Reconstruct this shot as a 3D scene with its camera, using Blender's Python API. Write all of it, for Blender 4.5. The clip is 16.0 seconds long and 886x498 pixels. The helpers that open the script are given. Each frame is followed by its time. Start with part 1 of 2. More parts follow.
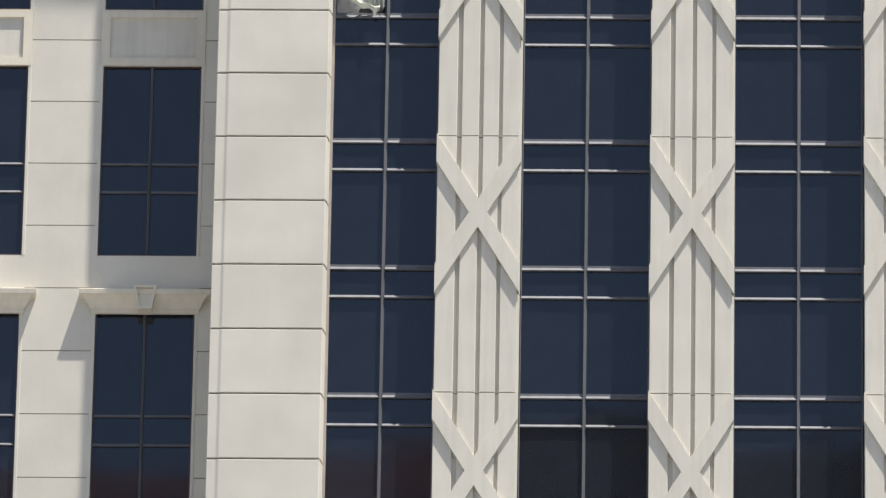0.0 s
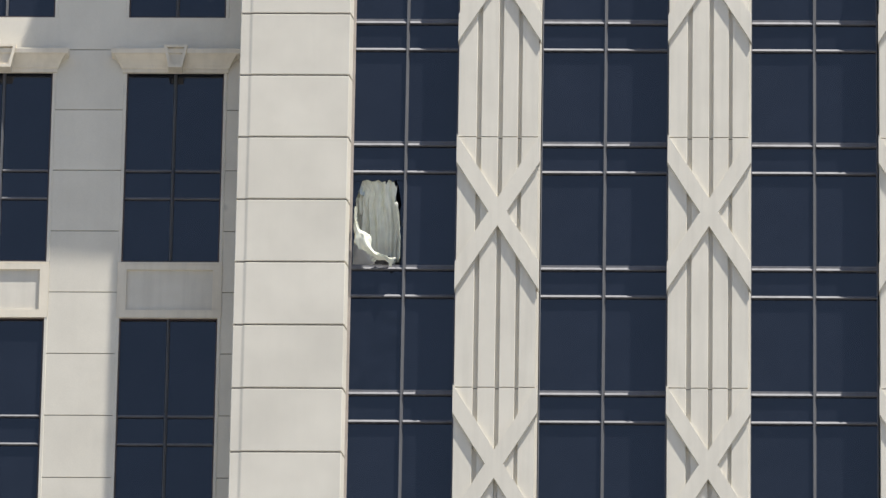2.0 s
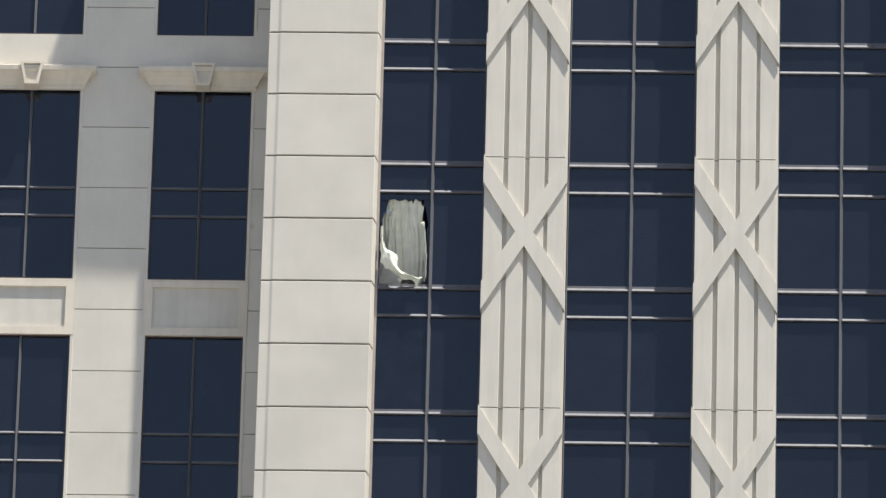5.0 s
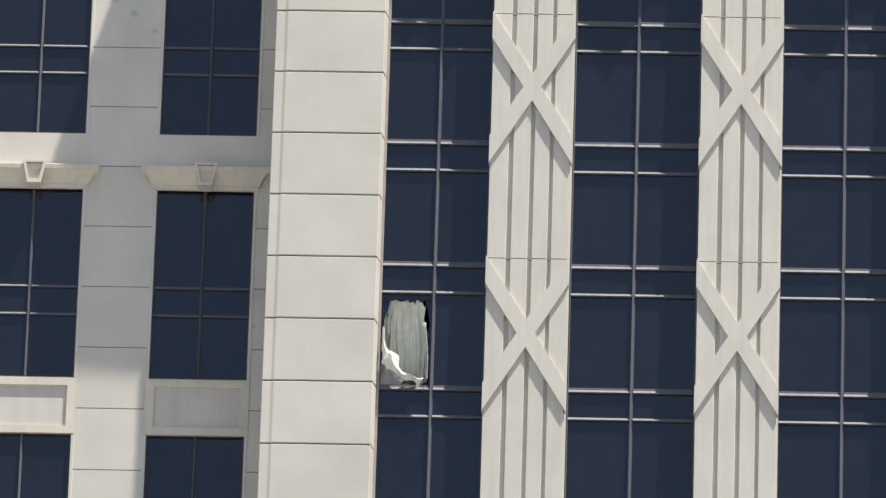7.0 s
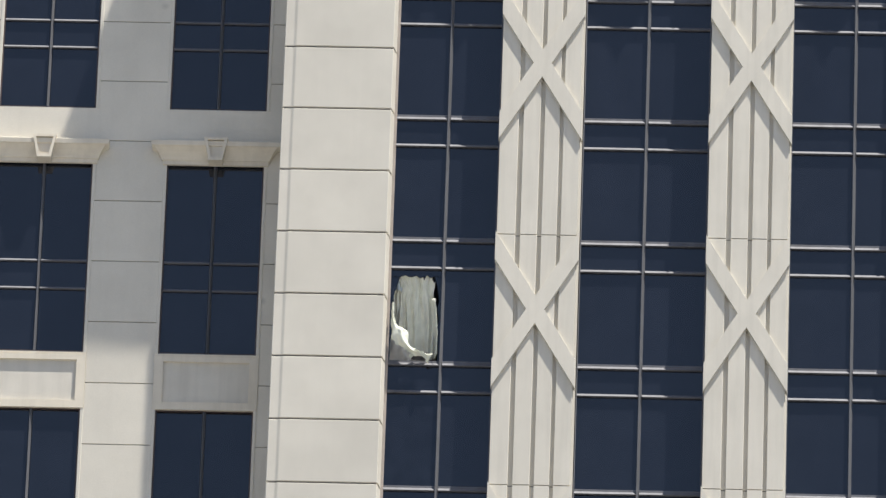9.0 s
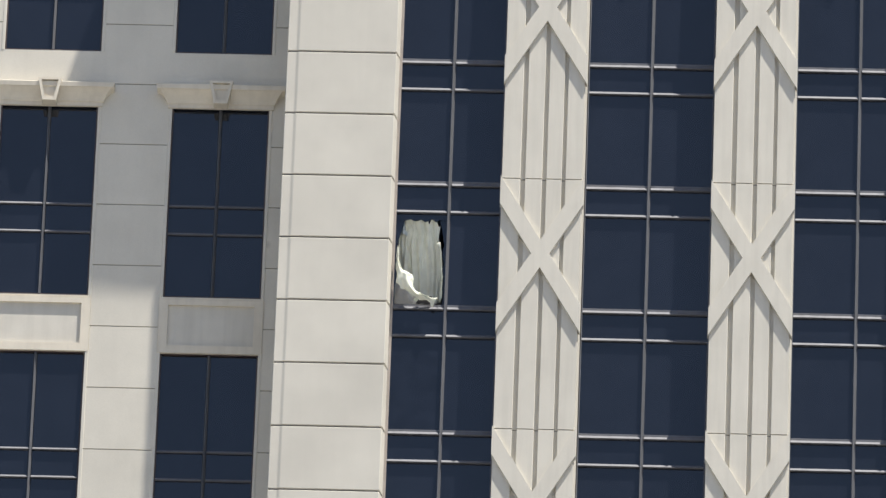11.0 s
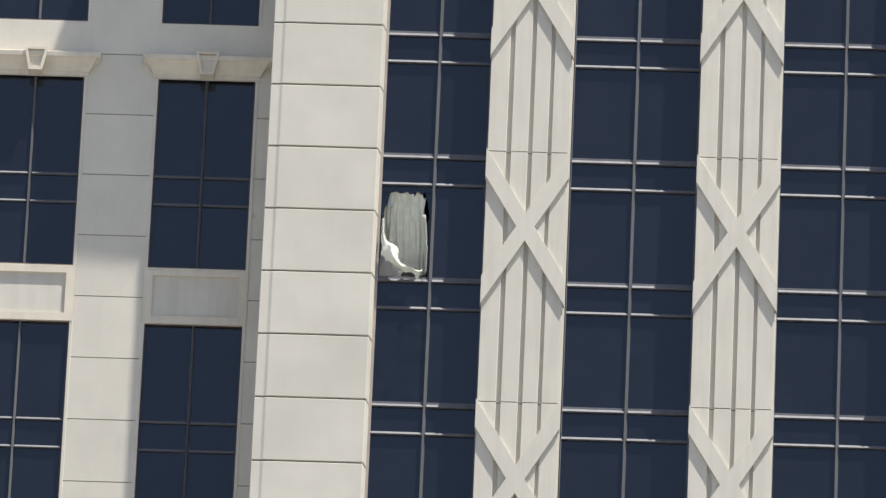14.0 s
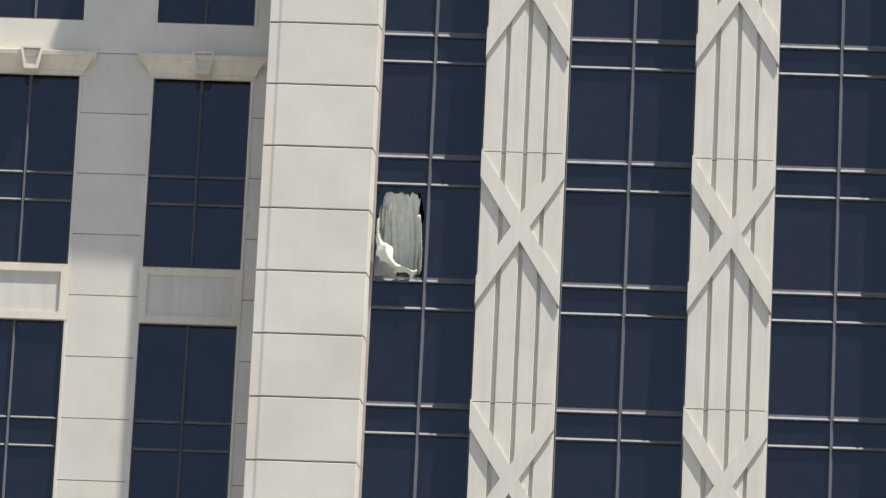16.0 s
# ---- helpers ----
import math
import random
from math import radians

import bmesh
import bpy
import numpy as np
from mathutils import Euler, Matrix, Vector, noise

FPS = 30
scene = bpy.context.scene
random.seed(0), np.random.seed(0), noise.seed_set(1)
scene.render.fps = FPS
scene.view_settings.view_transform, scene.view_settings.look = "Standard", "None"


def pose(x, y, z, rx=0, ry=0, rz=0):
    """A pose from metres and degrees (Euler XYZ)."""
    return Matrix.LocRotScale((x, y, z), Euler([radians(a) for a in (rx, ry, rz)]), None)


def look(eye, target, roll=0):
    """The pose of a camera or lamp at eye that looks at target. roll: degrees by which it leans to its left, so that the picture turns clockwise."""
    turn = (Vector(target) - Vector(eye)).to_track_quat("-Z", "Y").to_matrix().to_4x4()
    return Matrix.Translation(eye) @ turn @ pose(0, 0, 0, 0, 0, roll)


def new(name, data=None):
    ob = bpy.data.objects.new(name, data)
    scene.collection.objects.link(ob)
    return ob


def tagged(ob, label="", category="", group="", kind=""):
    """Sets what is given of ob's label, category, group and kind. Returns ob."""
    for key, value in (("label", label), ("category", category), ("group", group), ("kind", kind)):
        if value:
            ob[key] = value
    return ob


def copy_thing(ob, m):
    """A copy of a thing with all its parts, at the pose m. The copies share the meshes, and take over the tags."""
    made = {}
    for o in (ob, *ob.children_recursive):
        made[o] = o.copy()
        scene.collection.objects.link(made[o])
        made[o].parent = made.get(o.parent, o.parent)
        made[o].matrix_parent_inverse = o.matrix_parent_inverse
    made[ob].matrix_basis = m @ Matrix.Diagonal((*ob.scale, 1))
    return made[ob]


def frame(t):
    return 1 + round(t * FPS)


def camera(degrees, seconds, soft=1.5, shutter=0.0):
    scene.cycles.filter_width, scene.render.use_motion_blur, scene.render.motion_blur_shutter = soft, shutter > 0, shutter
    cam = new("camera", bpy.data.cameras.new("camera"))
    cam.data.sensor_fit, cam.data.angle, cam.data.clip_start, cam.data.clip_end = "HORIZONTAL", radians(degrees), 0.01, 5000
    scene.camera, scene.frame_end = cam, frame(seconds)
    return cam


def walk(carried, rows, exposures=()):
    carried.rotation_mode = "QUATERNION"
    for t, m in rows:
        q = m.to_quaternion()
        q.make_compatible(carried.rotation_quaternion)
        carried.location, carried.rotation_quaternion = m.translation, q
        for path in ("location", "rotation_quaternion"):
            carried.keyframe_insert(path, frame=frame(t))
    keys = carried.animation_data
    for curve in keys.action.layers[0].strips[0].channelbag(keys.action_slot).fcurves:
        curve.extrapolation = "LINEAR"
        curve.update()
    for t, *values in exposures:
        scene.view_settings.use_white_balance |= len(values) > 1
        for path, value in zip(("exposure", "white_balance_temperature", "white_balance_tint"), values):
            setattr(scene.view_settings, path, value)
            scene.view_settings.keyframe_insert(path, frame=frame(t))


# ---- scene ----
cam = camera(4.9066, 16.0, soft=1.35)
EYE = (6.759, -200.651, 1.6)
# seconds, yaw, pitch, roll: a hand-held long lens that turns on the spot
ROWS = [
    (0, 1.5669, 24.9221, 1.0116),
    (0.5, 1.5087, 25.5496, 0.8769),
    (1, 1.5640, 25.9732, 0.8863),
    (1.5, 1.6343, 26.1858, 0.9120),
    (2, 1.6906, 26.3141, 0.9758),
    (2.5, 1.7668, 26.3603, 1.1332),
    (3, 1.8610, 26.3173, 1.4417),
    (5.5, 1.8531, 26.5047, 1.4902),
    (6, 1.8397, 26.6292, 1.5909),
    (6.5, 1.8489, 26.8096, 1.6820),
    (7, 1.8850, 26.9798, 1.8026),
    (7.5, 1.9393, 27.0745, 1.8810),
    (8, 1.9676, 27.0756, 1.9812),
    (8.5, 1.9634, 27.0139, 2.0323),
    (9, 1.9399, 26.8441, 2.0277),
    (9.5, 1.9163, 26.6261, 2.0461),
    (12, 2.0171, 26.4976, 2.3800),
    (12.5, 2.0127, 26.4604, 2.5144),
    (13, 1.9953, 26.4419, 2.5140),
    (13.5, 1.9377, 26.4179, 2.5778),
    (14, 1.8597, 26.3837, 2.5266),
    (14.5, 1.8060, 26.3787, 2.5976),
    (15, 1.7858, 26.3705, 2.6289),
    (15.5, 1.8072, 26.3713, 2.6198),
    (16, 1.8277, 26.3862, 2.6987),
]
walk(cam, [(t, pose(*EYE, 90 + pitch, 0, yaw) @ pose(0, 0, 0, 0, 0, roll)) for t, yaw, pitch, roll in ROWS])

# ---- light ----
SUN = Vector((1.45, -1.0, 5.07)).normalized()   # towards the sun
world = bpy.data.worlds.new("sky")
scene.world = world
world.use_nodes = True
wn = world.node_tree.nodes
sky = wn.new("ShaderNodeTexSky")
sky.sky_type, sky.sun_disc = "NISHITA", False
sky.sun_elevation = math.asin(SUN.z)
sky.sun_rotation = math.atan2(SUN.x, SUN.y)
sky.dust_density, sky.ozone_density = 1.2, 2.6
world.node_tree.links.new(sky.outputs[0], wn["Background"].inputs[0])
wn["Background"].inputs[1].default_value = 0.089
sun = new("sun", bpy.data.lights.new("sun", "SUN"))
sun.data.energy, sun.data.angle, sun.data.color = 5.7, radians(0.55), (1.0, 0.95, 0.87)
sun.matrix_world = look(SUN * 400, (0, 0, 0))
scene.view_settings.exposure = 0.45

# ---- materials ----


def material(name, base, rough=0.8, spread=0.08, scale=3.0, bump=0.1, grain=60.0, metallic=0.0, streak=0.0, spots=()):
    """A mineral or painted surface: broad mottling, fine grain, rain streaks and a slight difference from piece to piece."""
    m = bpy.data.materials.new(name)
    m.use_nodes = True
    n, l = m.node_tree.nodes, m.node_tree.links
    b = n["Principled BSDF"]
    geo = n.new("ShaderNodeNewGeometry")
    big = n.new("ShaderNodeTexNoise")
    big.inputs["Scale"].default_value, big.inputs["Detail"].default_value = scale, 5
    fine = n.new("ShaderNodeTexNoise")
    fine.inputs["Scale"].default_value, fine.inputs["Detail"].default_value = grain, 3
    stretch = n.new("ShaderNodeMapping")
    stretch.inputs["Scale"].default_value = (5.0, 5.0, 0.35)
    rain = n.new("ShaderNodeTexNoise")
    rain.inputs["Scale"].default_value, rain.inputs["Detail"].default_value = 1.3, 4
    info = n.new("ShaderNodeObjectInfo")
    for tex in (big, fine):
        l.new(geo.outputs["Position"], tex.inputs["Vector"])
    l.new(geo.outputs["Position"], stretch.inputs["Vector"])
    l.new(stretch.outputs[0], rain.inputs["Vector"])

    def scaled(socket, low, high, a=0.3, z=0.7):
        r = n.new("ShaderNodeMapRange")
        r.inputs["From Min"].default_value, r.inputs["From Max"].default_value = a, z
        r.inputs["To Min"].default_value, r.inputs["To Max"].default_value = low, high
        l.new(socket, r.inputs["Value"])
        return r.outputs[0]

    def times(a, b_):
        mu = n.new("ShaderNodeMath")
        mu.operation = "MULTIPLY"
        l.new(a, mu.inputs[0])
        l.new(b_, mu.inputs[1])
        return mu.outputs[0]

    value = times(scaled(big.outputs[0], 1 - spread, 1 + spread), scaled(fine.outputs[0], 1 - spread * 0.6, 1 + spread * 0.6))
    value = times(value, scaled(info.outputs["Random"], 1 - spread * 0.35, 1 + spread * 0.35, 0, 1))
    if streak:
        value = times(value, scaled(rain.outputs[0], 1 - streak, 1.0, 0.35, 0.55))
    for x, z, size in spots:        # blotches left by leaks
        gap = n.new("ShaderNodeVectorMath")
        gap.operation = "DISTANCE"
        l.new(geo.outputs["Position"], gap.inputs[0])
        gap.inputs[1].default_value = (x, 1.56, z)
        wob = n.new("ShaderNodeMath")
        wob.operation = "MULTIPLY_ADD"
        l.new(rain.outputs[0], wob.inputs[0])
        wob.inputs[1].default_value = 0.12
        l.new(gap.outputs["Value"], wob.inputs[2])
        value = times(value, scaled(wob.outputs[0], 0.72, 1.0, size * 0.5, size + 0.08))
    col = n.new("ShaderNodeMix")
    col.data_type, col.blend_type = "RGBA", "MULTIPLY"
    col.inputs[0].default_value = 1.0
    col.inputs[6].default_value = (*base, 1)
    l.new(value, col.inputs[7])
    l.new(col.outputs[2], b.inputs["Base Color"])
    b.inputs["Roughness"].default_value, b.inputs["Metallic"].default_value = rough, metallic
    if bump:
        bp = n.new("ShaderNodeBump")
        bp.inputs["Strength"].default_value, bp.inputs["Distance"].default_value = bump, 0.01
        l.new(fine.outputs[0], bp.inputs["Height"])
        l.new(bp.outputs[0], b.inputs["Normal"])
    return m


def glass(name, tint, transmission, waves=0.02, dirt=(0.86, 1.12), size=1.6):
    """Coated tinted glazing with a film of dust; the sheets are very slightly bowed."""
    m = bpy.data.materials.new(name)
    m.use_nodes = True
    n, l = m.node_tree.nodes, m.node_tree.links
    b = n["Principled BSDF"]
    geo = n.new("ShaderNodeNewGeometry")
    dust = n.new("ShaderNodeTexNoise")
    dust.inputs["Scale"].default_value, dust.inputs["Detail"].default_value = size, 6
    l.new(geo.outputs["Position"], dust.inputs["Vector"])
    info = n.new("ShaderNodeObjectInfo")
    ramp = n.new("ShaderNodeMapRange")
    ramp.inputs["From Min"].default_value, ramp.inputs["From Max"].default_value = 0.3, 0.7
    ramp.inputs["To Min"].default_value, ramp.inputs["To Max"].default_value = dirt
    l.new(dust.outputs[0], ramp.inputs["Value"])
    vary = n.new("ShaderNodeMapRange")
    vary.inputs["To Min"].default_value, vary.inputs["To Max"].default_value = 0.9, 1.1
    l.new(info.outputs["Random"], vary.inputs["Value"])
    mu = n.new("ShaderNodeMath")
    mu.operation = "MULTIPLY"
    l.new(ramp.outputs[0], mu.inputs[0])
    l.new(vary.outputs[0], mu.inputs[1])
    col = n.new("ShaderNodeMix")
    col.data_type, col.blend_type = "RGBA", "MULTIPLY"
    col.inputs[0].default_value = 1.0
    col.inputs[6].default_value = (*tint, 1)
    l.new(mu.outputs[0], col.inputs[7])
    l.new(col.outputs[2], b.inputs["Base Color"])
    b.inputs["Roughness"].default_value = 0.03
    b.inputs["IOR"].default_value = 1.64
    b.inputs["Transmission Weight"].default_value = transmission
    wave = n.new("ShaderNodeTexNoise")
    wave.inputs["Scale"].default_value, wave.inputs["Detail"].default_value = 0.8, 1
    l.new(geo.outputs["Position"], wave.inputs["Vector"])
    bp = n.new("ShaderNodeBump")
    bp.inputs["Strength"].default_value, bp.inputs["Distance"].default_value = waves, 0.05
    l.new(wave.outputs[0], bp.inputs["Height"])
    l.new(bp.outputs[0], b.inputs["Normal"])
    return m


STONE = material("cream_cast_stone", (0.645, 0.61, 0.53), spread=0.065, scale=0.8, bump=0.15, streak=0.012)
WALL_STONE = material("stained_cream_stone", (0.645, 0.61, 0.53), spread=0.065, scale=0.8, bump=0.15, streak=0.015, spots=[(-7.38, 110.74, 0.16), (-6.92, 110.35, 0.1), (-6.44, 109.9, 0.08), (-4.07, 111.04, 0.1), (-4.0, 102.63, 0.09)])
PANEL = material("rain_streaked_stone_panel", (0.63, 0.595, 0.52), spread=0.06, scale=1.2, bump=0.15, streak=0.06)
RIBBED = material("pale_ribbed_concrete", (0.65, 0.615, 0.535), spread=0.04, scale=1.2, bump=0.1, streak=0.06)
TRIM = material("pale_moulded_stone", (0.70, 0.64, 0.53), spread=0.05, scale=1.5, streak=0.06)
JOINT = material("dark_joint_sealant", (0.2, 0.185, 0.165), spread=0.1)
# joint sealant again, lightened so that joints in the shaded recess look faint
PALE_JOINT = material("shade_lightened_joint", (0.31, 0.295, 0.265), spread=0.1)
METAL = material("anodised_aluminium", (0.160, 0.163, 0.178), rough=0.67, spread=0.06, metallic=0.62, bump=0.03, streak=0.12)
FRAME = material("bronze_window_frame", (0.075, 0.055, 0.05), rough=0.5, spread=0.08, metallic=0.2, bump=0.02)
BRONZE = material("weathered_bronze_jamb", (0.4, 0.35, 0.31), rough=0.55, spread=0.1, metallic=0.1)
GLASS = glass("tinted_dusty_glass", (0.016, 0.0195, 0.030), 0.2)
SMEARED = glass("smeared_tinted_glass", (0.016, 0.0195, 0.030), 0.2, dirt=(0.6, 1.12), size=3.0)
# dark colour stands for the gloom of rooms behind the glass
BACKING = material("dark_room_gloom_backing", (0.15, 0.165, 0.2), spread=0.1)
CLOTH = material("dark_cloth", (0.06, 0.06, 0.065), spread=0.1)
CONCRETE = material("plain_wall_render", (0.5, 0.47, 0.42), spread=0.06, scale=0.4)
GROUND = material("pale_paving_and_asphalt", (0.225, 0.22, 0.21), spread=0.25, scale=0.03, grain=2.0)
BROWN = material("red_brown_cladding", (0.7, 0.42, 0.38), spread=0.15, scale=0.2)
DARK = material("dark_tower_cladding", (0.33, 0.31, 0.27), spread=0.15, scale=0.2)

# ---- mesh helpers ----
Z = 105.7165         # height of the reference floor line above the ground
FLOOR = 3.0
BAY = 4.55


def prism(points, a, b, axis="y", bm=None):
    """Extrude a closed outline from a to b; the outline lies across the axis (x,z for y; x,y for z; y,z for x)."""
    bm = bm or bmesh.new()

    def at(p, d):
        return {"y": (p[0], d, p[1]), "z": (p[0], p[1], d), "x": (d, p[0], p[1])}[axis]
    lo = [bm.verts.new(at(p, a)) for p in points]
    hi = [bm.verts.new(at(p, b)) for p in points]
    faces = [bm.faces.new(lo), bm.faces.new(hi[::-1])]
    k = len(points)
    for i in range(k):
        faces.append(bm.faces.new((lo[i], hi[i], hi[(i + 1) % k], lo[(i + 1) % k])))
    bmesh.ops.recalc_face_normals(bm, faces=faces)
    return bm


def box(x0, x1, y0, y1, z0, z1, bm=None):
    return prism([(x0, y0), (x1, y0), (x1, y1), (x0, y1)], z0, z1, "z", bm)


def soften(bm, width):
    bmesh.ops.bevel(bm, geom=bm.edges[:], offset=width, segments=1, affect="EDGES", clamp_overlap=True)
    return bm


def to_mesh(name, bm, mat, smooth=False):
    me = bpy.data.meshes.new(name)
    bm.to_mesh(me)
    bm.free()
    me.materials.append(mat)
    if smooth:
        for p in me.polygons:
            p.use_smooth = True
    return me


def part(name, bm, mat, parent=None, label="", at=None, smooth=False):
    """A bmesh (or a shared mesh) as one object, under its parent."""
    ob = new(name, bm if isinstance(bm, bpy.types.Mesh) else to_mesh(name, bm, mat, smooth))
    if parent is not None:
        ob.parent = parent
    if at is not None:
        ob.matrix_basis = at
    if label:
        ob["label"] = label
    return ob


def empty(name, m=None):
    ob = new(name)
    ob.empty_display_size = 0.2
    if m is not None:
        ob.matrix_basis = m
    return ob


# ---- setting ----
WALL = 1.56         # face of the recessed wall, behind the plane of the tall glazing (y = 0)
PIER_L, PIER_R, PIER_F = -3.656, -1.262, -0.40
LOW, TOP = -27.0, 9.0       # stretch that is built in detail, from the reference floor line
RIGHT = -1.25 + 2.37 + 4 * BAY

bm = bmesh.new()
bmesh.ops.create_grid(bm, x_segments=1, y_segments=1, size=3000)
tagged(part("ground", bm, GROUND), "pale paving and asphalt ground round the tower", "ground", kind="structure")

# plain masses that close the building
core = box(-14.0, RIGHT + 2, 2.6, 26.0, 0, Z + 22)
tagged(part("wall_core", core, CONCRETE), "plain rendered core of the hotel tower", "wall", kind="structure")
base = box(PIER_R, RIGHT + 2, 0.02, 2.55, 0, Z + LOW)
box(-14.0, PIER_L, WALL + 0.02, 2.55, 0, Z + LOW, base)
box(PIER_L, PIER_R, PIER_F, 2.55, 0, Z + LOW, base)
tagged(part("wall_lower", base, CONCRETE), "plain cream lower wall of the tower", "wall", kind="structure")
crown = box(PIER_R, RIGHT + 2, 0.02, 2.55, Z + TOP, Z + 22)
box(-14.0, PIER_L, WALL + 0.02, 2.55, Z + TOP + 0.05, Z + 22, crown)
tagged(part("wall_upper", crown, CONCRETE), "plain cream upper wall of the tower", "wall", kind="structure")
side = box(RIGHT, RIGHT + 2, -0.5, 2.55, Z + LOW, Z + TOP)
tagged(part("wall_east", side, CONCRETE), "plain cream end wall beside the glazing", "wall", kind="structure")

# unseen overhang with pointed pendants, added to cast pointed shadows on each bay
OUT = 1.2
eaves = box(PIER_R, RIGHT + 2, -OUT, 0.0, Z + 10.15, Z + 12.0)
overhang = tagged(part("roof_overhang", eaves, STONE), "added unseen cream overhang that shades the glazed bays", "overhang", kind="structure")
for cx, drop, half in [(0.87, 1.17, 0.55), (1.77, 1.95, 0.90)] + [(5.33 + BAY * i, 1.95, 0.90) for i in range(3)]:
    part("pendant", prism([(cx - half, Z + 10.15), (cx, Z + 10.15 - drop), (cx + half, Z + 10.15)], -OUT, -OUT + 0.15), STONE, overhang)

# unseen buttress on the head of the pier, added to shade the recess
profile = [(PIER_F + 0.02, Z + 6.7), (-0.62, Z + 6.7), (-1.98, Z + 13.7), (-1.98, Z + 18.2), (PIER_F + 0.02, Z + 18.2)]
tagged(part("buttress", prism(profile, PIER_L, PIER_R, "x"), STONE), "added unseen tapered cream buttress that shades the recessed wall", "buttress", kind="structure")

# ---- pier with its courses of blocks ----
STEP = 1.513
pier = tagged(part("wall_pier", prism([(PIER_L + 0.04, PIER_F + 0.035), (PIER_R - 0.03, PIER_F + 0.035), (-1.23, -0.13), (-1.23, 2.55), (PIER_L + 0.04, 2.55)],
              Z + LOW, Z + 18.2, "z"), JOINT), "broad cream stone pier in large blocks with dark joints", "pier", kind="structure")
plan = [(PIER_L, PIER_F + 0.02), (-3.46, PIER_F + 0.02), (-3.40, PIER_F), (PIER_R, PIER_F), (-1.20, -0.15), (-1.20, 0.03), (-1.7, 0.03), (-1.7, WALL), (PIER_L, WALL)]
bm = prism(plan, 0.02, STEP - 0.02, "z")
soften(bm, 0.012)
block = to_mesh("block", bm, STONE)
k = int((-LOW) / STEP)
for i in range(-k, int(TOP / STEP) + 6):
    part("block", block, STONE, pier, at=pose(0, 0, Z + 0.694 + i * STEP))

# ---- recessed wall with window pairs ----
PERIOD = 11.93
WIN_X = (-8.941, -5.163)
HALF = 1.069
SUR = 0.075
recess = tagged(part("wall_recess", box(-14.0, PIER_L, WALL + 0.22, 2.55, Z + LOW, Z + TOP + 0.05), JOINT), "recessed cream stone wall between the tall windows", "wall", kind="structure")
strips = [(-14.0, WIN_X[0] - HALF - SUR), (WIN_X[0] + HALF + SUR, WIN_X[1] - HALF - SUR), (WIN_X[1] + HALF + SUR, PIER_L)]
for a, b in strips:
    part("bedding", box(a + 0.012, b - 0.012, WALL + 0.022, WALL + 0.215, Z + LOW, Z + TOP), PALE_JOINT, recess)
joints = sorted({round(-0.692 + 1.487 * j, 3) for j in range(-19, 8)} | {LOW, TOP})
joints = [j for j in joints if LOW <= j <= TOP]
shared = {}
for a, b in strips:
    for z0, z1 in zip(joints, joints[1:]):
        key = (a, round(z1 - z0, 3))
        if key not in shared:
            shared[key] = to_mesh("block", box(a, b, WALL, WALL + 0.24, 0.013, z1 - z0 - 0.013), WALL_STONE)
        part("block", shared[key], STONE, recess, at=pose(0, 0, Z + z0))
# plain bands above each lintel
for n_ in range(-1, 3):
    z0 = -n_ * PERIOD
    for cx in WIN_X:
        part("block", box(cx - HALF - SUR, cx + HALF + SUR, WALL, WALL + 0.24, Z + z0 + 0.342, Z + z0 + 1.60), WALL_STONE, recess)


def bar(x0, x1, z0, z1, back, front, axis="x"):
    """A glazing cap: its face slopes back towards the top (a transom) or is chamfered on both edges (a mullion)."""
    if axis == "x":
        return prism([(back, z0), (front + 0.012, z0), (front, z0 + 0.012), (front + (z1 - z0) * 0.46, z1), (back, z1)], x0, x1, "x")
    w = x1 - x0
    return prism([(x0, back), (x0, front + 0.15 * w), (x0 + 0.12 * w, front), (x0 + 0.3 * w, front), (x1, front + 0.9 * w), (x1, back)], z0, z1, "z")


def window(height, bars, name):
    """A tall window: stone surround, bronze frame, mullion, two transoms and six panes. Origin at the head's middle, in the wall's face."""
    w = empty(name)
    h = height
    s = box(-HALF - SUR, -HALF, -0.012, 0.2, -h, 0)
    part("surround", soften(s, 0.01), STONE, w)
    s = box(HALF, HALF + SUR, -0.012, 0.2, -h, 0)
    part("surround", soften(s, 0.01), STONE, w)
    f = box(-HALF, -HALF + 0.03, 0.04, 0.24, -h, 0)
    box(HALF - 0.03, HALF, 0.04, 0.24, -h, 0, f)
    box(-HALF + 0.03, HALF - 0.03, 0.04, 0.24, -0.05, 0, f)
    box(-HALF + 0.03, HALF - 0.03, 0.04, 0.24, -h, -h + 0.05, f)
    part("frame", f, FRAME, w, "bronze-brown metal frame")
    part("mullion", bar(-0.029, 0.029, -h + 0.05, -0.05, 0.14, 0.02, "z"), METAL, w)
    edges = [0.05] + [-b_ for b_ in bars] + [h - 0.05]
    for b_ in bars:
        for x0, x1 in ((-HALF + 0.03, -0.04), (0.04, HALF - 0.03)):
            part("transom", bar(x0, x1, b_ - 0.03, b_ + 0.03, 0.13, 0.03), METAL, w)
    for e0, e1 in zip(edges, edges[1:]):
        for x0, x1 in ((-HALF + 0.03, -0.04), (0.04, HALF - 0.03)):
            part("pane", box(x0, x1, 0.085, 0.105, -e1 + 0.01, -e0 - 0.01), GLASS, w)
    return w


win_a = tagged(window(4.75, (-2.49, -3.17), "tall_window"), "dark tinted window with a slim grey mullion and two transoms", "window", "tall windows of the recessed wall")
win_b = tagged(window(4.59, (-2.375, -3.045), "tall_window"), "dark tinted window with two transoms below a stone panel", "window", "tall windows of the recessed wall")


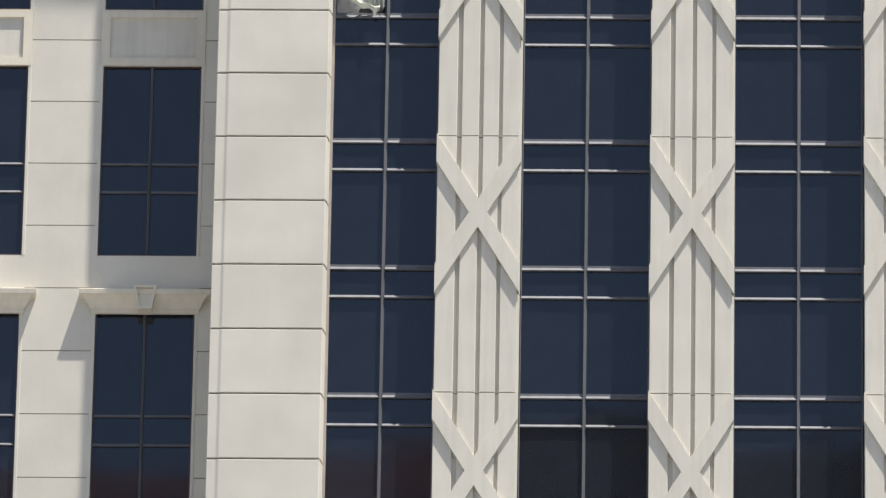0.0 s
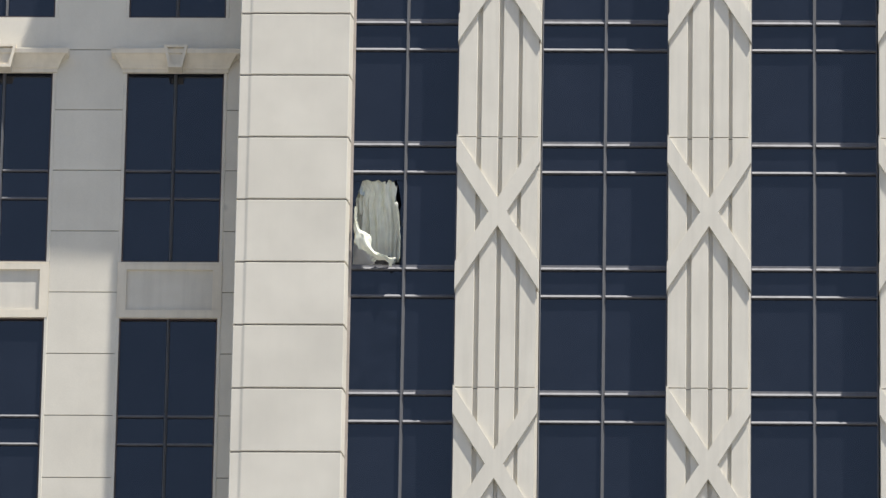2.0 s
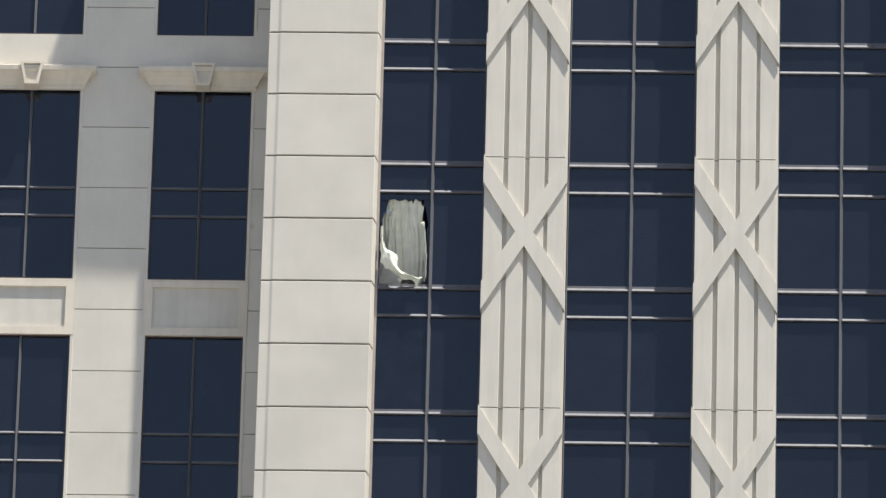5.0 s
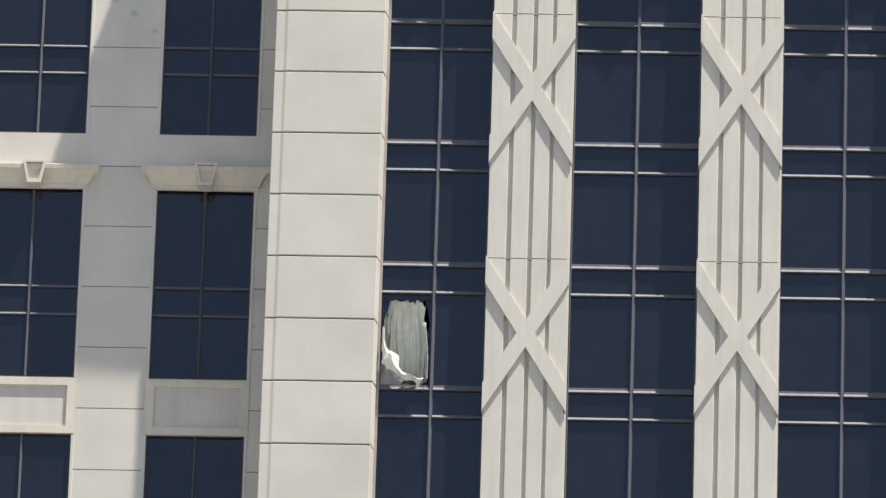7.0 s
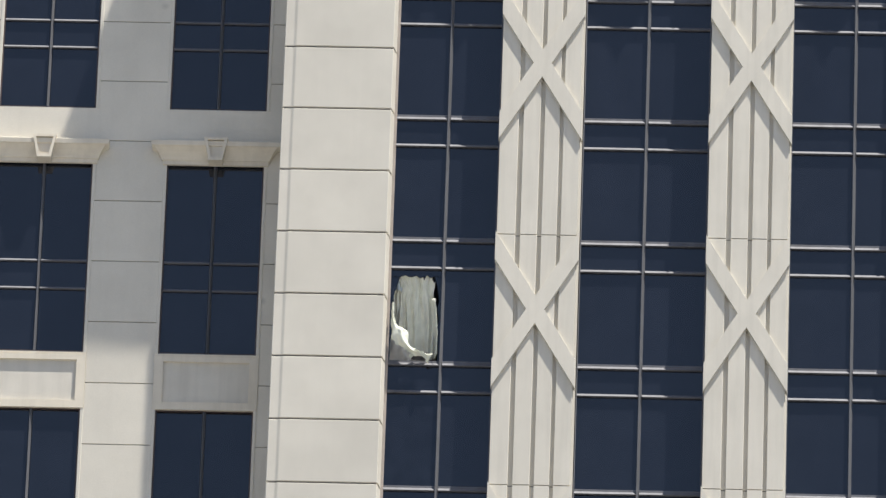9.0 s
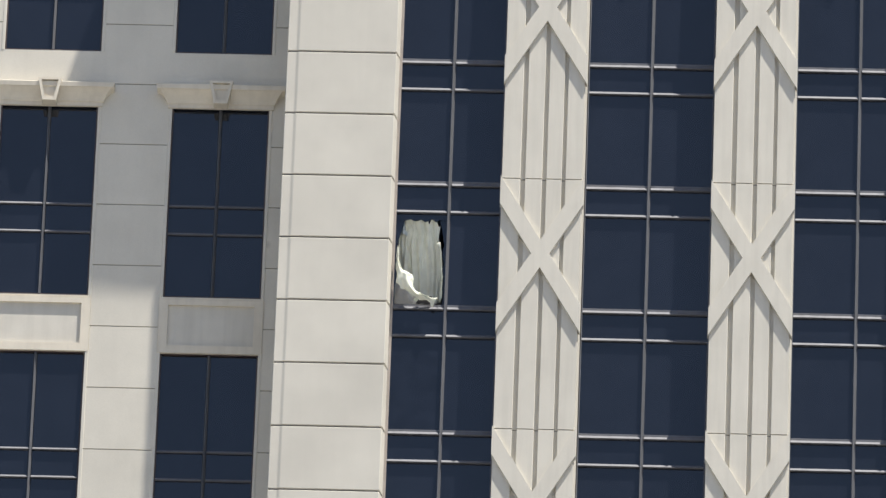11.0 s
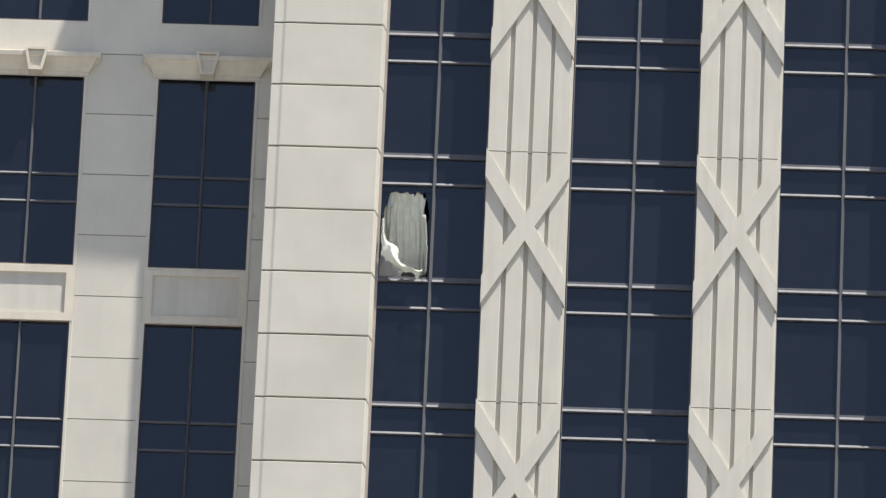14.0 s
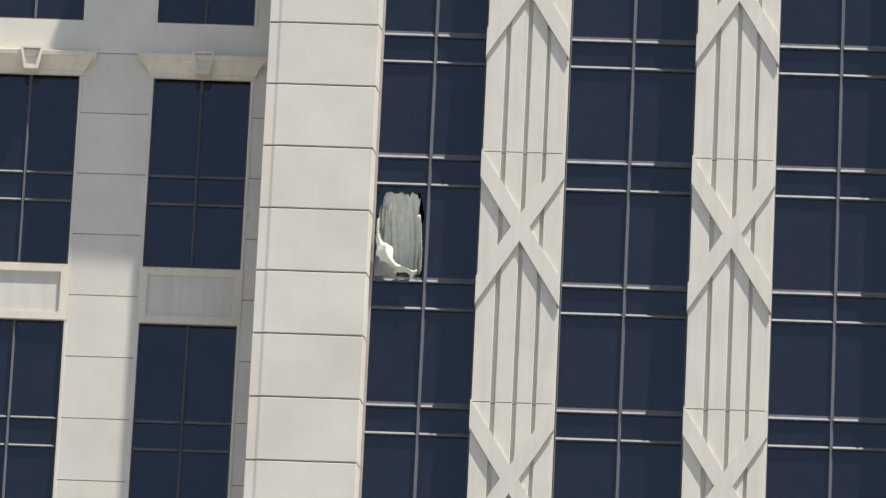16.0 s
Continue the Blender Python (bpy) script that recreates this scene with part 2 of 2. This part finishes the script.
def lintel():
    """A flared stone lintel with a keystone."""
    c = empty("lintel")
    levels = [(0.14, 1.16, 0.05), (0.23, 1.16, 0.05), (0.24, 1.19, 0.08), (0.30, 1.21, 0.10), (0.40, 1.27, 0.17), (0.48, 1.34, 0.25), (0.50, 1.41, 0.29), (0.60, 1.43, 0.30), (0.615, 1.42, 0.29)]
    bm = bmesh.new()
    rings = []
    for z, hw, d in levels:
        rings.append([bm.verts.new(p) for p in ((-hw, 0.02, z), (-hw, -d, z), (hw, -d, z), (hw, 0.02, z))])
    for r0, r1 in zip(rings, rings[1:]):
        for i in range(4):
            bm.faces.new((r0[i], r0[(i + 1) % 4], r1[(i + 1) % 4], r1[i]))
    bm.faces.new(rings[0][::-1])
    bm.faces.new(rings[-1])
    bmesh.ops.recalc_face_normals(bm, faces=bm.faces[:])
    part("moulding", bm, TRIM, c)
    outer = [(-0.262, 0.685), (0.262, 0.685), (0.15, 0.125), (-0.15, 0.125)]
    inner = [(-0.19, 0.63), (0.19, 0.63), (0.095, 0.195), (-0.095, 0.195)]
    key = part("keystone", soften(prism(outer, -0.26, 0.0), 0.008), TRIM, c)
    bm = bmesh.new()
    for i in range(4):
        j = (i + 1) % 4
        prism([outer[i], outer[j], inner[j], inner[i]], -0.335, -0.255, "y", bm)
    part("rim", bm, TRIM, key)
    return c


lin = tagged(lintel(), "flared cream stone lintel with a keystone above a window", "lintel", "stone lintels")


def spandrel():
    """A framed stone panel between two windows."""
    s = empty("spandrel_panel")
    w, top, h = HALF + SUR - 0.003, 0.055, 1.355
    ix, iz0, iz1 = w - 0.20, -h + 0.185, -top - 0.135      # edges of the sunk field
    part("sill", soften(box(-w, w, -0.012, 0.235, -top + 0.006, 0), 0.006), TRIM, s)
    part("panel", box(-w + 0.02, w - 0.02, 0.036, 0.235, -h + 0.02, -top - 0.02), PANEL, s)
    rim = bmesh.new()
    for pts in ([(-w, -top), (w, -top), (ix, iz1), (-ix, iz1)], [(w, -top), (w, -h), (ix, iz0), (ix, iz1)],
                [(w, -h), (-w, -h), (-ix, iz0), (ix, iz0)], [(-w, -h), (-w, -top), (-ix, iz1), (-ix, iz0)]):
        prism(pts, -0.022, 0.2, "y", rim)
    part("rim", rim, TRIM, s)
    return s


spa = tagged(spandrel(), "framed cream stone panel between two windows", "panel", "stone spandrel panels")

first = True
for n_ in range(-1, 3):
    z0 = Z - n_ * PERIOD
    for cx in WIN_X:
        for thing, dz in ((win_a, 0.33), (win_b, -5.745), (lin, 0.075), (spa, -4.42)):
            m = pose(cx, WALL, z0 + dz)
            if first:
                thing.matrix_basis = m
            else:
                copy_thing(thing, m)
        first = False

# ---- tall glazed bays ----
BAYS = [(-1.20, 1.125)] + [(2.945 + BAY * i, 5.70 + BAY * i) for i in range(3)]
ROW_TOP, ROW_LOW = -3, 9
OPEN_ROW = 2        # the floor of the broken pane
tints = random.Random(4)


def bay(x0, x1, index):
    """One storey-high strip of glazing between two columns: jambs, a mullion, and transoms and panes floor by floor."""
    g = empty("glazed_bay", pose(x0, 0, Z))
    w = x1 - x0
    mid = 1.199 if index == 0 else 1.385
    for a, b in ((0.0, 0.06 if index == 0 else 0.022), (w - 0.03, w)):
        part("jamb", box(a, b, -0.07, 0.1, -ROW_LOW * FLOOR, -ROW_TOP * FLOOR), BRONZE if a == 0 and index == 0 else METAL, g)
    mull = to_mesh("mullion", bar(mid - 0.036, mid + 0.036, 0.0, FLOOR - 0.004, 0.08, -0.085, "z"), METAL)
    spans = ((0.06 if index == 0 else 0.022, mid - 0.036), (mid + 0.036, w - 0.03))
    made = {}
    for s, (a, b) in enumerate(spans):
        made[s, "low"] = to_mesh("transom", bar(a, b, -0.036, 0.036, 0.05, -0.075), METAL)
        up = bar(a, b, 0.625, 0.70, 0.05, -0.075)
        box(a, b, -0.035, 0.05, 0.70, 0.755, up)
        made[s, "up"] = to_mesh("transom", up, METAL)
        made[s, "small"] = to_mesh("pane", box(a, b, -0.012, 0.012, 0.036, 0.625), GLASS)
        made[s, "large"] = to_mesh("pane", box(a, b, -0.012, 0.012, 0.755, FLOOR - 0.036), GLASS)
    for r in range(ROW_TOP + 1, ROW_LOW + 1):
        z = -r * FLOOR
        part("mullion", mull, METAL, g, at=pose(0, 0, z))
        for s in (0, 1):
            for kind in ("low", "up", "small", "large"):
                if index == 0 and r == OPEN_ROW and s == 0 and kind == "large":
                    continue
                tilt = pose(0, 0, z)
                if kind in ("small", "large"):
                    tilt = pose(0, 0, z, tints.uniform(-0.06, 0.06), 0, tints.uniform(-0.05, 0.05))
                sooty = index == 0 and s == 0 and (r, kind) in ((OPEN_ROW, "small"), (OPEN_ROW + 1, "large"))
                if sooty:
                    made[s, kind, r] = made[s, kind].copy()
                    made[s, kind, r].materials[0] = SMEARED
                piece = part("transom" if kind in ("low", "up") else "pane", made[s, kind, r] if sooty else made[s, kind], METAL, g, at=tilt)
                if sooty:
                    piece["label"] = "pane smeared with dark streaks"
    return tagged(g, "tall strip of dark tinted glazing with slim aluminium bars", "glazing", "glazed bays")


for i, (a, b) in enumerate(BAYS):
    bay(a, b, i)

# added dark backing stands for unlit rooms, with a room behind the broken pane
RX0, RX1, RZ0, RZ1 = -1.14, -0.05, Z - OPEN_ROW * FLOOR + 0.72, Z - OPEN_ROW * FLOOR + 2.98
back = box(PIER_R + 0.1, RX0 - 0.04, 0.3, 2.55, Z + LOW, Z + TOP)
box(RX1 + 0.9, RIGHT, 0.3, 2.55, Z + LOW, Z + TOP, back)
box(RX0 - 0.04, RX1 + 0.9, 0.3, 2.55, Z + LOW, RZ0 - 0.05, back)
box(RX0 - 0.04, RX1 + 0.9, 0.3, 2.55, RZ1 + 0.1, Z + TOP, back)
tagged(part("wall_behind_glass", back, BACKING), "added dark backing in place of unlit rooms behind the glazing", "wall", kind="structure")


# ---- columns with ribs and crosses ----
MODULE = 6.028
TEETH = (-0.885, -0.379, 0.082, 0.497, 0.851)
SINK = 0.078        # depth of a flute beside the next rib


def ribbed():
    """Two storeys of ribbed cladding: flat proud ribs with a sunk flute beside the next rib."""
    outline = []
    for a, b in zip(TEETH, TEETH[1:]):
        outline += [(a, -0.567), (a + 0.003, -0.57)]
        if b == TEETH[-1]:
            outline.append((b, -0.57))
            continue
        outline += [(a + (b - a) * 0.77, -0.57), (a + (b - a) * 0.795, -0.562), (a + (b - a) * 0.80, -0.57 + SINK), (b, -0.57 + SINK)]
    outline += [(0.917, 0.05), (TEETH[0] - 0.01, 0.05)]
    return prism(outline, -MODULE + 0.012, -0.012, "z")


def cross():
    """The diagonal cross, cut from one slab, with slightly worn edges."""
    t, h = 0.337, 1.545
    right, left = 0.905, 0.91
    mr, ml = h / right, h / left
    pts = [(0, t), (right, h + t), (right, h - t), (t / mr, 0), (right, -h + t), (right, -h - t),
           (0, -t), (-left, -h - t), (-left, -h + t), (-t / ml, 0), (-left, h - t), (-left, h + t)]
    bm = prism(pts, -0.64, -0.45)
    return soften(bm, 0.003)


rib_mesh = to_mesh("ribbed_panel", ribbed(), RIBBED)
cross_mesh = to_mesh("cross_brace", cross(), RIBBED)


def column(cx):
    c = empty("facade_column", pose(cx, 0, Z - 2.40))
    part("joint_core", box(TEETH[0] + 0.03, TEETH[-1] - 0.03, -0.475, 0.03, LOW + 2.4, TOP + 2.4), JOINT, c)
    for i in range(-2, 5):
        top = -i * MODULE
        if top - MODULE < LOW - 0.5 or top > TOP + 8:
            continue
        part("ribbed_panel", rib_mesh, RIBBED, c, at=pose(0, 0, top))
        part("cross_brace", cross_mesh, RIBBED, c, at=pose(0, 0, top - 1.843))
    return tagged(c, "pale ribbed concrete column with raised diagonal crosses", "column", "ribbed columns")


for i in range(4):
    column(2.022 + 4.575 * i)


# ---- broken window: curtain, shards, dim room ----
room = box(RX0 - 0.02, RX1 + 0.86, 2.35, 2.45, RZ0 - 0.05, RZ1 + 0.1)
tagged(part("wall_room", room, CONCRETE), "dim back wall of the hotel room", "wall", kind="structure")


def smooth(a, b, v):
    v = min(1.0, max(0.0, (v - a) / (b - a)))
    return v * v * (3 - 2 * v)


PX0, PW, PZ1, PH = -1.145, 1.105, Z - OPEN_ROW * FLOOR + 2.96, 2.205     # the empty opening: left edge, width, head, height


def fabric(name, base, through_light):
    m = bpy.data.materials.new(name)
    m.use_nodes = True
    n, l = m.node_tree.nodes, m.node_tree.links
    out = n["Material Output"]
    b = n["Principled BSDF"]
    b.inputs["Roughness"].default_value = 0.9
    geo = n.new("ShaderNodeNewGeometry")
    tex = n.new("ShaderNodeTexNoise")
    tex.inputs["Scale"].default_value, tex.inputs["Detail"].default_value = 5, 5
    l.new(geo.outputs["Position"], tex.inputs["Vector"])
    ramp = n.new("ShaderNodeMapRange")
    ramp.inputs["From Min"].default_value, ramp.inputs["From Max"].default_value = 0.3, 0.7
    ramp.inputs["To Min"].default_value, ramp.inputs["To Max"].default_value = 0.85, 1.0
    l.new(tex.outputs[0], ramp.inputs["Value"])
    col = n.new("ShaderNodeMix")
    col.data_type, col.blend_type = "RGBA", "MULTIPLY"
    col.inputs[0].default_value = 1.0
    col.inputs[6].default_value = (*base, 1)
    l.new(ramp.outputs[0], col.inputs[7])
    l.new(col.outputs[2], b.inputs["Base Color"])
    tr = n.new("ShaderNodeBsdfTranslucent")
    l.new(col.outputs[2], tr.inputs["Color"])
    mix = n.new("ShaderNodeMixShader")
    mix.inputs[0].default_value = through_light
    l.new(b.outputs[0], mix.inputs[1])
    l.new(tr.outputs[0], mix.inputs[2])
    l.new(mix.outputs[0], out.inputs["Surface"])
    return m


CURTAIN = fabric("pale_green_lining_cloth", (0.90, 0.91, 0.78), 0.12)
HEADING = fabric("pale_blue_grey_tape", (0.74, 0.80, 0.80), 0.3)
NET = fabric("grey_beige_net", (0.82, 0.78, 0.7), 0.2)


def sheet(nu, nv, f):
    """A thin cloth: a front and a back layer, closed round the rim."""
    bm = bmesh.new()
    layers = []
    for off in (0.0, 0.004):
        grid = []
        for j in range(nv + 1):
            grid.append([bm.verts.new(Vector(f(i / nu, j / nv)) + Vector((0, off, 0))) for i in range(nu + 1)])
        layers.append(grid)
    for grid in layers:
        for j in range(nv):
            for i in range(nu):
                bm.faces.new((grid[j][i], grid[j][i + 1], grid[j + 1][i + 1], grid[j + 1][i]))
    rims = []
    for grid in layers:
        rims.append(grid[0] + [r[-1] for r in grid[1:]] + grid[-1][-2::-1] + [r[0] for r in grid[-2:0:-1]])
    k = len(rims[0])
    for i in range(k):
        bm.faces.new((rims[0][i], rims[0][(i + 1) % k], rims[1][(i + 1) % k], rims[1][i]))
    bmesh.ops.recalc_face_normals(bm, faces=bm.faces[:])
    return bm


def inside(x, y, z):
    """A place in the empty opening: share of its width and of its height from the head, and depth."""
    return (PX0 + PW * x, y, PZ1 - PH * z)


def drape(u, v):
    """Hangs inside the opening, gathered below a ragged heading, in many narrow folds."""
    drift = 0.5 * noise.noise((u * 2.5, v * 1.8, 1.7))
    folds = 0.35 * math.sin(u * 31 + 9 * drift + 1.5 * v) + 0.25 * math.sin(u * 67 + 3 + 12 * drift - v) + 1.1 * noise.noise((u * 11, v * 1.1, 4.2))
    rough = noise.noise((u * 7, v * 6, 3.1))
    neck = math.exp(-((v - 0.19) / 0.10) ** 2)
    tuck = 0.055 + 0.11 * neck + 0.02 * smooth(0.3, 0.7, v)
    far_side = 0.925 - 0.05 * smooth(0.42, 0.12, v) - 0.03 * neck
    head = 0.02 + 0.035 * noise.noise((u * 9, 0.0, 5.5)) + 0.03 * math.sin(u * 21) + 0.05 * noise.noise((u * 31, 2.0, 0.5)) + 0.05 * smooth(0.6, 0.95, u) - 0.03 * smooth(0.2, 0.0, u)
    foot = 0.88 + 0.03 * noise.noise((u * 9, 0.4, 7.7)) - 0.25 * smooth(0.5, 0.0, u)
    y = 0.02 + 0.41 * v + 0.045 * folds * (0.35 + 0.65 * smooth(0.0, 0.25, v)) + 0.03 * rough
    return inside(tuck + (far_side - tuck) * u + 0.012 * folds * v, y, head + (foot - head) * v)


def swag(u, v):
    """The bunched hem, blown out over the sill: thin along one side, thick at the turn, then out to the far corner."""
    cz = 0.385 + 0.57 * smooth(-0.12, 0.92, u) + 0.045 * u - 0.02 * math.exp(-((u - 0.80) / 0.08) ** 2)
    wide = 0.022 + 0.10 * math.exp(-((u - 0.50) / 0.11) ** 2) + 0.045 * smooth(0.2, 0.45, u) + 0.065 * smooth(0.84, 0.95, u) - 0.02 * smooth(0.70, 0.80, u)
    cx = 0.045 + 0.9 * wide * smooth(0.85, 0.5, u) + 0.80 * smooth(0.38, 1.0, u) ** 1.15
    lump = 1 + 0.45 * noise.noise((u * 11, v * 2.0, 2.2)) + 0.25 * noise.noise((u * 27, v * 3.0, 8.1))
    s = (v - 0.5) * wide * lump
    lean = smooth(0.25, 0.75, u)
    crease = math.sin(v * 11 + u * 19 + 3 * noise.noise((u * 5, v * 2, 6.0)))
    y = -0.17 - 0.10 * math.sin(math.pi * v) * (0.4 + wide * 5) + 0.022 * crease + 0.03 * noise.noise((u * 9, v * 4, 0.3))
    return inside(cx + 2.0 * s * (1 - 0.55 * lean), y, cz - 1.0 * s * (0.15 + 0.85 * lean) + 0.012 * noise.noise((u * 15, v * 3, 1.1)))


def selvage(u, v):
    """The far edge of the cloth, turned out into the light."""
    flare = math.exp(-((v - 0.03) / 0.05) ** 2)
    x = 0.885 + 0.05 * smooth(0.0, 0.7, v) + 0.01 * noise.noise((v * 9, 0.0, 3.0))
    w = 0.022 + 0.05 * flare + 0.012 * noise.noise((v * 14, 1.0, 0.0))
    return inside(x - 0.07 * flare + w * u, -0.09 - 0.03 * u + 0.02 * noise.noise((u * 2, v * 12, 5.0)), 0.33 + 0.62 * v)


def heading(u, v):
    """A torn corner of the heading tape that has come away from the rail."""
    return inside(0.03 + 0.12 * u + 0.09 * v + 0.02 * noise.noise((u * 3, v * 4, 2.0)), 0.09 + 0.05 * math.sin(u * 6 + v * 3), 0.02 + 0.19 * v - 0.03 * u * (1 - v) + 0.02 * noise.noise((u * 4, v * 3, 7.0)))


def net(u, v):
    folds = math.sin(u * 17 + v * 4 + 2 * noise.noise((u * 3, v * 3, 1.0)))
    top = 0.66 + 0.27 * u + 0.02 * noise.noise((u * 6, 0.0, 9.0))
    return inside(0.015 + 0.60 * u - 0.03 * v, 0.40 - 0.03 * v + 0.02 * folds, top - 0.09 + (1.0 - top) * v)


def tatter(u, v):
    """A loose strip that trails from the hem over the sill."""
    return inside(0.52 - 0.12 * v + 0.06 * u, -0.15 + 0.04 * noise.noise((u * 3, v * 6, 1.5)), 0.905 + 0.075 * v + 0.02 * u)


curtain = empty("curtain")
part("drape", sheet(150, 50, drape), CURTAIN, curtain, smooth=True)
part("hem", sheet(110, 18, swag), CURTAIN, curtain, "bunched white hem blown out of the opening", smooth=True)
part("selvage", sheet(6, 60, selvage), CURTAIN, curtain, "white edge turned out of the opening", smooth=True)
part("heading", sheet(14, 14, heading), HEADING, curtain, "pale blue-grey torn corner of the heading", smooth=True)
part("net", sheet(40, 24, net), NET, curtain, "grey-beige net lining", smooth=True)
part("tatter", sheet(6, 16, tatter), CURTAIN, curtain, "loose torn strip", smooth=True)
tagged(curtain, "pale torn curtain billowing out of the broken pane", "curtain")


def rag(u, v):
    a = 0.05 * noise.noise((u * 4, v * 4, 9.0))
    return (PX0 + PW * (0.46 + 0.3 * u), -0.13 + 0.06 * v + a, PZ1 - PH * (0.925 + 0.075 * v + 0.012 * noise.noise((u * 5, v * 3, 2.0))))


tagged(part("rag", sheet(16, 8, rag), CLOTH, smooth=True), "crumpled dark cloth on the transom below the broken pane", "cloth")

# shards that still stand in the frame
shards = empty("broken_pane")
rnd = random.Random(9)
top_edge = [(0.0, 0.0), (1.0, 0.0)] + [(1 - i / 14, -(0.055 + 0.035 * rnd.random())) for i in range(15)]
part("shard", prism([(PX0 + PW * x, PZ1 + PH * z) for x, z in top_edge], -0.008, 0.008), GLASS, shards)
for side in (0, 1):
    pts = [(side, -0.09), (side, -0.99)] + [(side + (1 - 2 * side) * (0.015 + 0.05 * rnd.random()), -0.99 + 0.9 * i / 12) for i in range(13)]
    part("shard", prism([(PX0 + PW * x, PZ1 + PH * z) for x, z in pts], -0.008, 0.008), GLASS, shards)
for pts in ([(0.0, -0.02), (0.2, -0.03), (0.15, -0.13), (0.09, -0.23), (0.03, -0.36), (0.0, -0.42)], [(1.0, -0.02), (1.0, -0.46), (0.95, -0.28), (0.91, -0.15), (0.84, -0.03)]):
    part("shard", prism([(PX0 + PW * x, PZ1 + PH * z) for x, z in pts], 0.010, 0.024), GLASS, shards)
tagged(shards, "jagged remains of a dark glass pane in its frame", "broken glass")

# ---- tower across the street, seen in the panes ----
FAR = -240.0
far = empty("opposite_tower", pose(0, FAR, 0))
for x0, x1, h, mat in ((-51.7, -14.7, 196.0, BROWN), (-14.7, -7.6, 194.9, BROWN), (-7.6, -4.8, 195.9, BROWN), (-4.8, 5.2, 197.6, DARK), (5.2, 33.6, 195.9, DARK)):
    block_ = part("wall", box(x0, x1, -30, 0, 0, h), mat, far)
    part("parapet", box(x0 - 0.2, x1 + 0.2, -30, 0.35, h - 1.0, h + 0.15), mat, far)
    for k in range(14):
        part("band", box(x0 + 0.5, x1 - 0.5, 0.01, 0.25, h - 4.6 - 3.6 * k, h - 3.0 - 3.6 * k), STONE if k % 5 == 1 else mat, block_)
tagged(far, "tall brown tower block across the street", "building")
